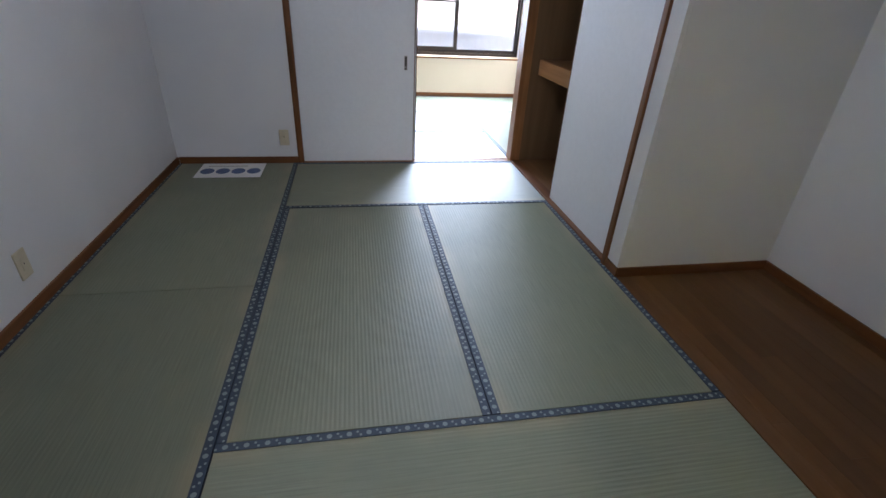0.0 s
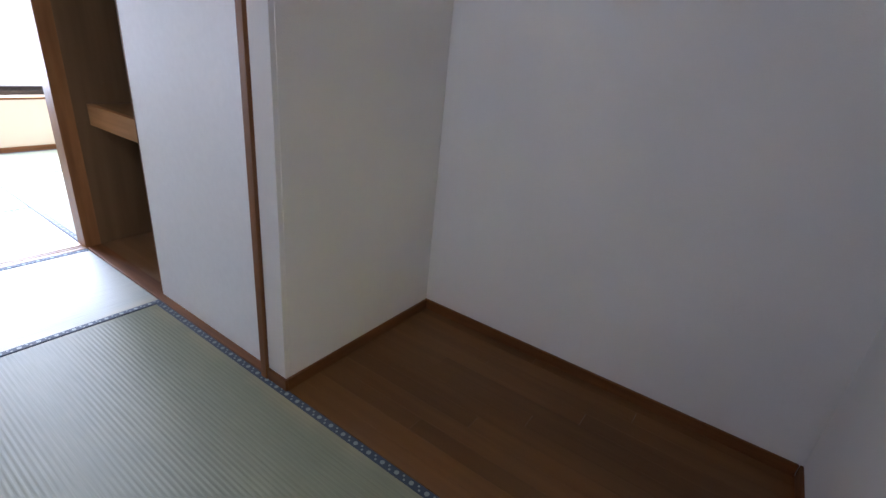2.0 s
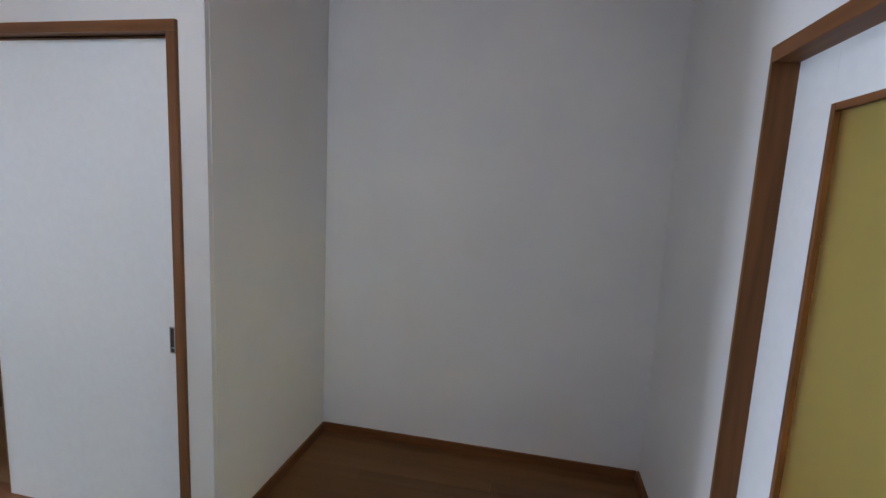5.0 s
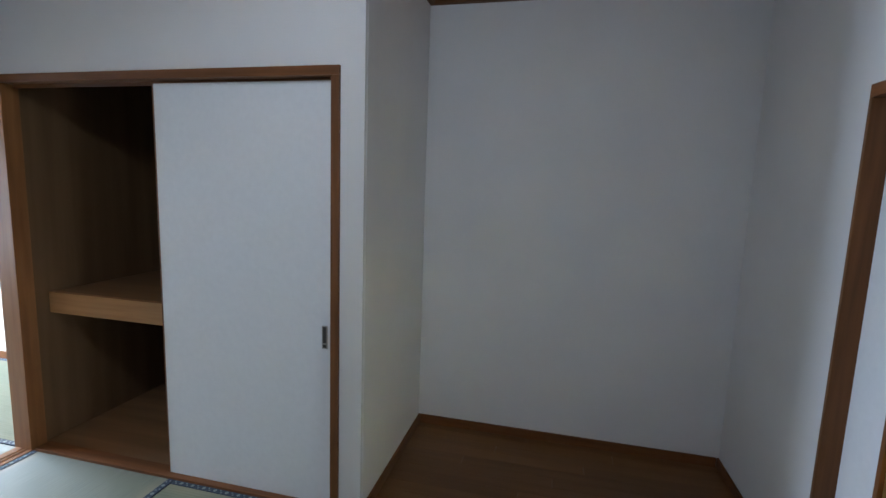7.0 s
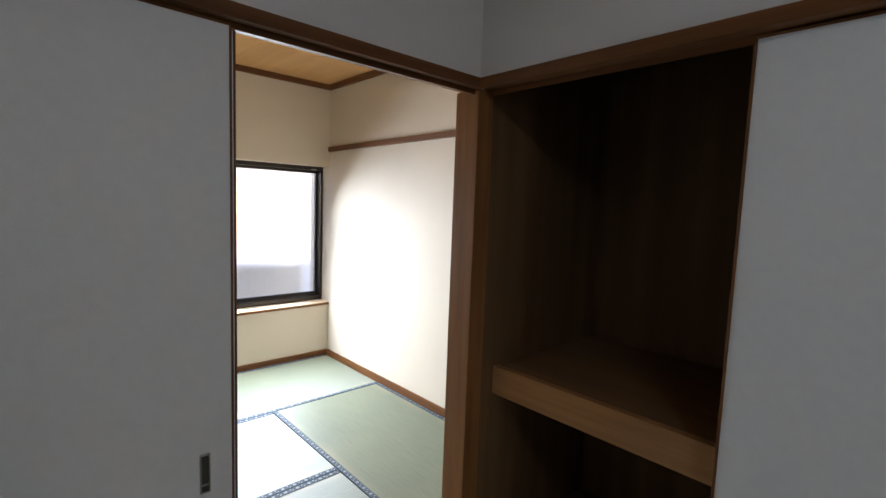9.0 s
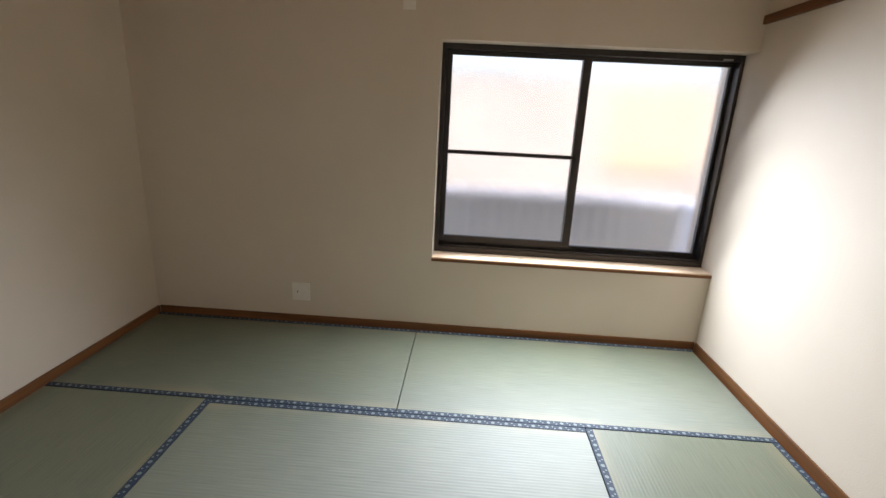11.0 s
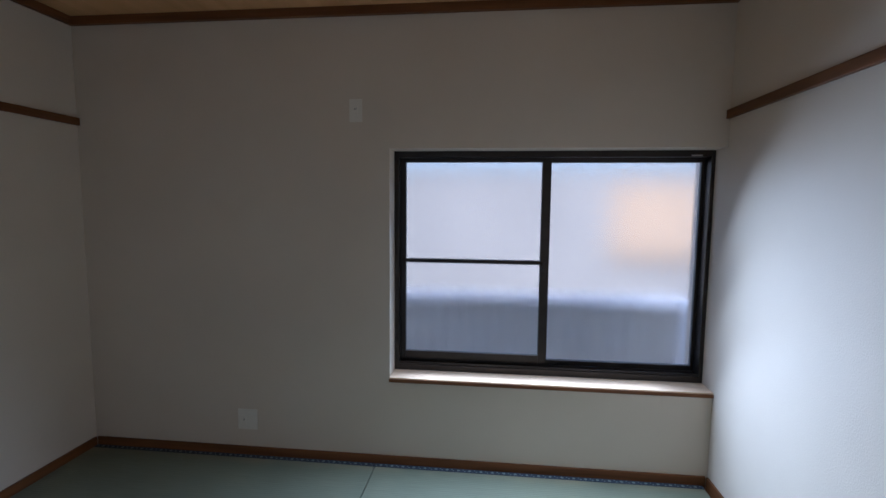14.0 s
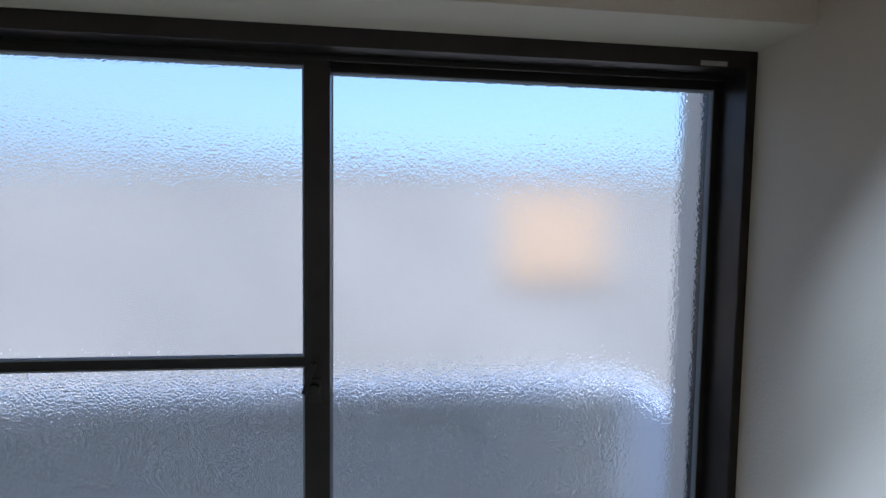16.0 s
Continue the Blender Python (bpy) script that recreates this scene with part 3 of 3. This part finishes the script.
lab = part("label_strip", boxes((3.415, FY0 - 0.001, WZ1 - 0.032, 3.470, FY0, WZ1 - 0.023)), M_STEEL, win, "small silver maker's strip with unreadable print")

# ---- outside ----
M_GROUND = mat("asphalt", (0.07, 0.07, 0.07), 0.9, (0.045, 0.045, 0.045), 3)
M_CORR = mat("pale balcony rail paint", (0.85, 0.86, 0.88), 0.4, (0.8, 0.81, 0.84), 2)
M_POLY = mat("translucent corrugated sheet", (0.88, 0.87, 0.84), 0.4, (0.83, 0.82, 0.79), 2)
n_, l_ = M_POLY.node_tree.nodes, M_POLY.node_tree.links
tr = n_.new("ShaderNodeBsdfTranslucent")
tr.inputs[0].default_value = (0.95, 0.93, 0.88, 1)
mxs = n_.new("ShaderNodeMixShader")
mxs.inputs[0].default_value = 0.6
l_.new(n_["Principled BSDF"].outputs[0], mxs.inputs[1])
l_.new(tr.outputs[0], mxs.inputs[2])
l_.new(mxs.outputs[0], n_["Material Output"].inputs[0])
M_STUCCO = mat("grey stucco", (0.145, 0.137, 0.13), 0.9, (0.095, 0.091, 0.088), 0.35)
M_ORANGE = mat("orange wall panel", (0.20, 0.145, 0.098), 0.8, (0.17, 0.122, 0.082), 2)
struct("ground", boxes((-200, -200, -3.2, 200, 200, -3.0)), M_GROUND, "asphalt ground far below the window", "ground")
par = thing("balcony_parapet", "pale corrugated balcony parapet with a rounded top rail", "parapet")
bm = bmesh.new()
px0, px1, py, n = -0.5, 3.80, 7.28, 160
vs = []
for i in range(n + 1):
    x = px0 + (px1 - px0) * i / n
    o = (0.0, 0.03, 0.03, 0.0)[i % 4]
    vs.append((bm.verts.new((x, py + o, 0.0)), bm.verts.new((x, py + o, 0.72))))
for a, b in zip(vs, vs[1:]):
    bm.faces.new((a[0], b[0], b[1], a[1]))
bmesh.ops.solidify(bm, geom=bm.faces[:], thickness=0.004)
part("corrugated_panel", bm, M_POLY, par, "translucent corrugated sheet")
part("top_rail", boxes((px0, py - 0.03, 0.715, px1, py + 0.06, 0.79), bevel=0.02), M_CORR, par, "pale rounded top rail")
part("top_rail", boxes((px1 - 0.06, YW + 0.3, 0.715, px1 + 0.03, py - 0.032, 0.79), bevel=0.02), M_CORR, par, "pale rounded top rail")
part("side_panel", boxes((px1 - 0.03, YW + 0.3, 0.0, px1, py, 0.716)), M_CORR, par)
struct("balcony_floor", boxes((px0, YW + 0.28, -0.15, px1, py + 0.06, 0.0)), M_CONC, "concrete balcony floor", "balcony")
hs = thing("neighbour_house", "grey stuccoed house with an orange panel across the lane", "house")
part("wall", boxes((-6, 12, -3, 9, 18, 2.1)), M_STUCCO, hs)
part("panel", boxes((4.4, 11.9, 0.6, 5.9, 12.0, 1.85)), M_ORANGE, hs, "orange painted panel")
part("roof", boxes((-6.1, 11.96, 2.1, 9.1, 18.1, 2.18)), M_STUCCO, hs)

# ---- ceiling lamp of the first room, lit ----
cl = thing("ceiling_lamp", "round white plastic ceiling lamp, switched on, on the cedar ceiling", "ceiling lamp")
cl.location = (1.32, 1.62, CZ)
bm = bmesh.new()
bmesh.ops.create_cone(bm, cap_ends=True, segments=48, radius1=0.17, radius2=0.17, depth=0.03, matrix=Matrix.Translation((0, 0, -0.015)))
part("base", bm, M_PAPER, cl)
bm = bmesh.new()
bmesh.ops.create_uvsphere(bm, u_segments=48, v_segments=16, radius=1.0)
bmesh.ops.delete(bm, geom=[v for v in bm.verts if v.co.z > 0.01], context="VERTS")
bmesh.ops.transform(bm, matrix=Matrix.Translation((0, 0, -0.03)) @ Matrix.Diagonal((0.175, 0.175, 0.13, 1)), verts=bm.verts)
for fc in bm.faces:
    fc.smooth = True
part("diffuser", bm, M_LAMP, cl, "lit milky plastic dome")

# ---- small things ----
M_PLATE = mat("cream plate", (0.77, 0.73, 0.64), 0.4, (0.74, 0.70, 0.61), 30)


def outlet(name, label, m, mt=M_IVORY, w=0.035, dots=((-0.004, 0.008), (0.004, 0.008)), dx=0.0):
    """A cover plate, facing -y, with a smaller raised module."""
    t = thing(name, label, "wall plate")
    t.matrix_world = m
    part("plate", boxes((-w, -0.007, -0.06, w, 0, 0.06), bevel=0.003), mt, t)
    part("module", boxes((dx - 0.012, -0.010, -0.026, dx + 0.012, -0.006, 0.026), bevel=0.001), mt, t)
    for sx, sz in dots:
        part("slot", boxes((dx + sx - 0.0016, -0.0106, sz - 0.004, dx + sx + 0.0016, -0.0098, sz + 0.004), bevel=0.0003), M_DARK, t)
    return t


outlet("outlet", "blank ivory wall plate low on the white wall", pose(0.0, 1.69, 0.205, 0, 0, 90), dots=((0, 0.004),))
outlet("outlet", "ivory wall outlet beside the door post", pose(0.795, N1, 0.20, 0, 0, 0))
outlet("outlet", "ivory wall outlet low on the window wall", pose(1.0, YW, 0.212, 0, 0, 0), M_PLATE, 0.058, ((0, 0.0), (0.001, 0.004), (-0.001, -0.003)), -0.02)
outlet("outlet", "ivory socket high on the window wall beside the window", pose(1.657, YW, 1.95, 0, 0, 0), M_PLATE)
fl = thing("paper_sheet", "white printed sheet with four blue ovals lying on the tatami", "paper")
part("sheet", boxes((0.19, 3.20, 0.0025, 0.645, 3.50, 0.004)), M_PAPER, fl)
for i in range(4):
    bm = bmesh.new()
    bmesh.ops.create_circle(bm, cap_ends=True, segments=28, radius=0.048)
    bmesh.ops.transform(bm, matrix=Matrix.Translation((0.255 + i * 0.108, 3.33, 0.0046)) @ Matrix.Diagonal((1, 1.25, 1, 1)), verts=bm.verts)
    part("printed_oval", bm, M_INK, fl, "dark blue printed oval")
part("printed_line", boxes((0.24, 3.43, 0.0042, 0.52, 3.445, 0.0046)), M_STEEL, fl, "grey line of unreadable print")
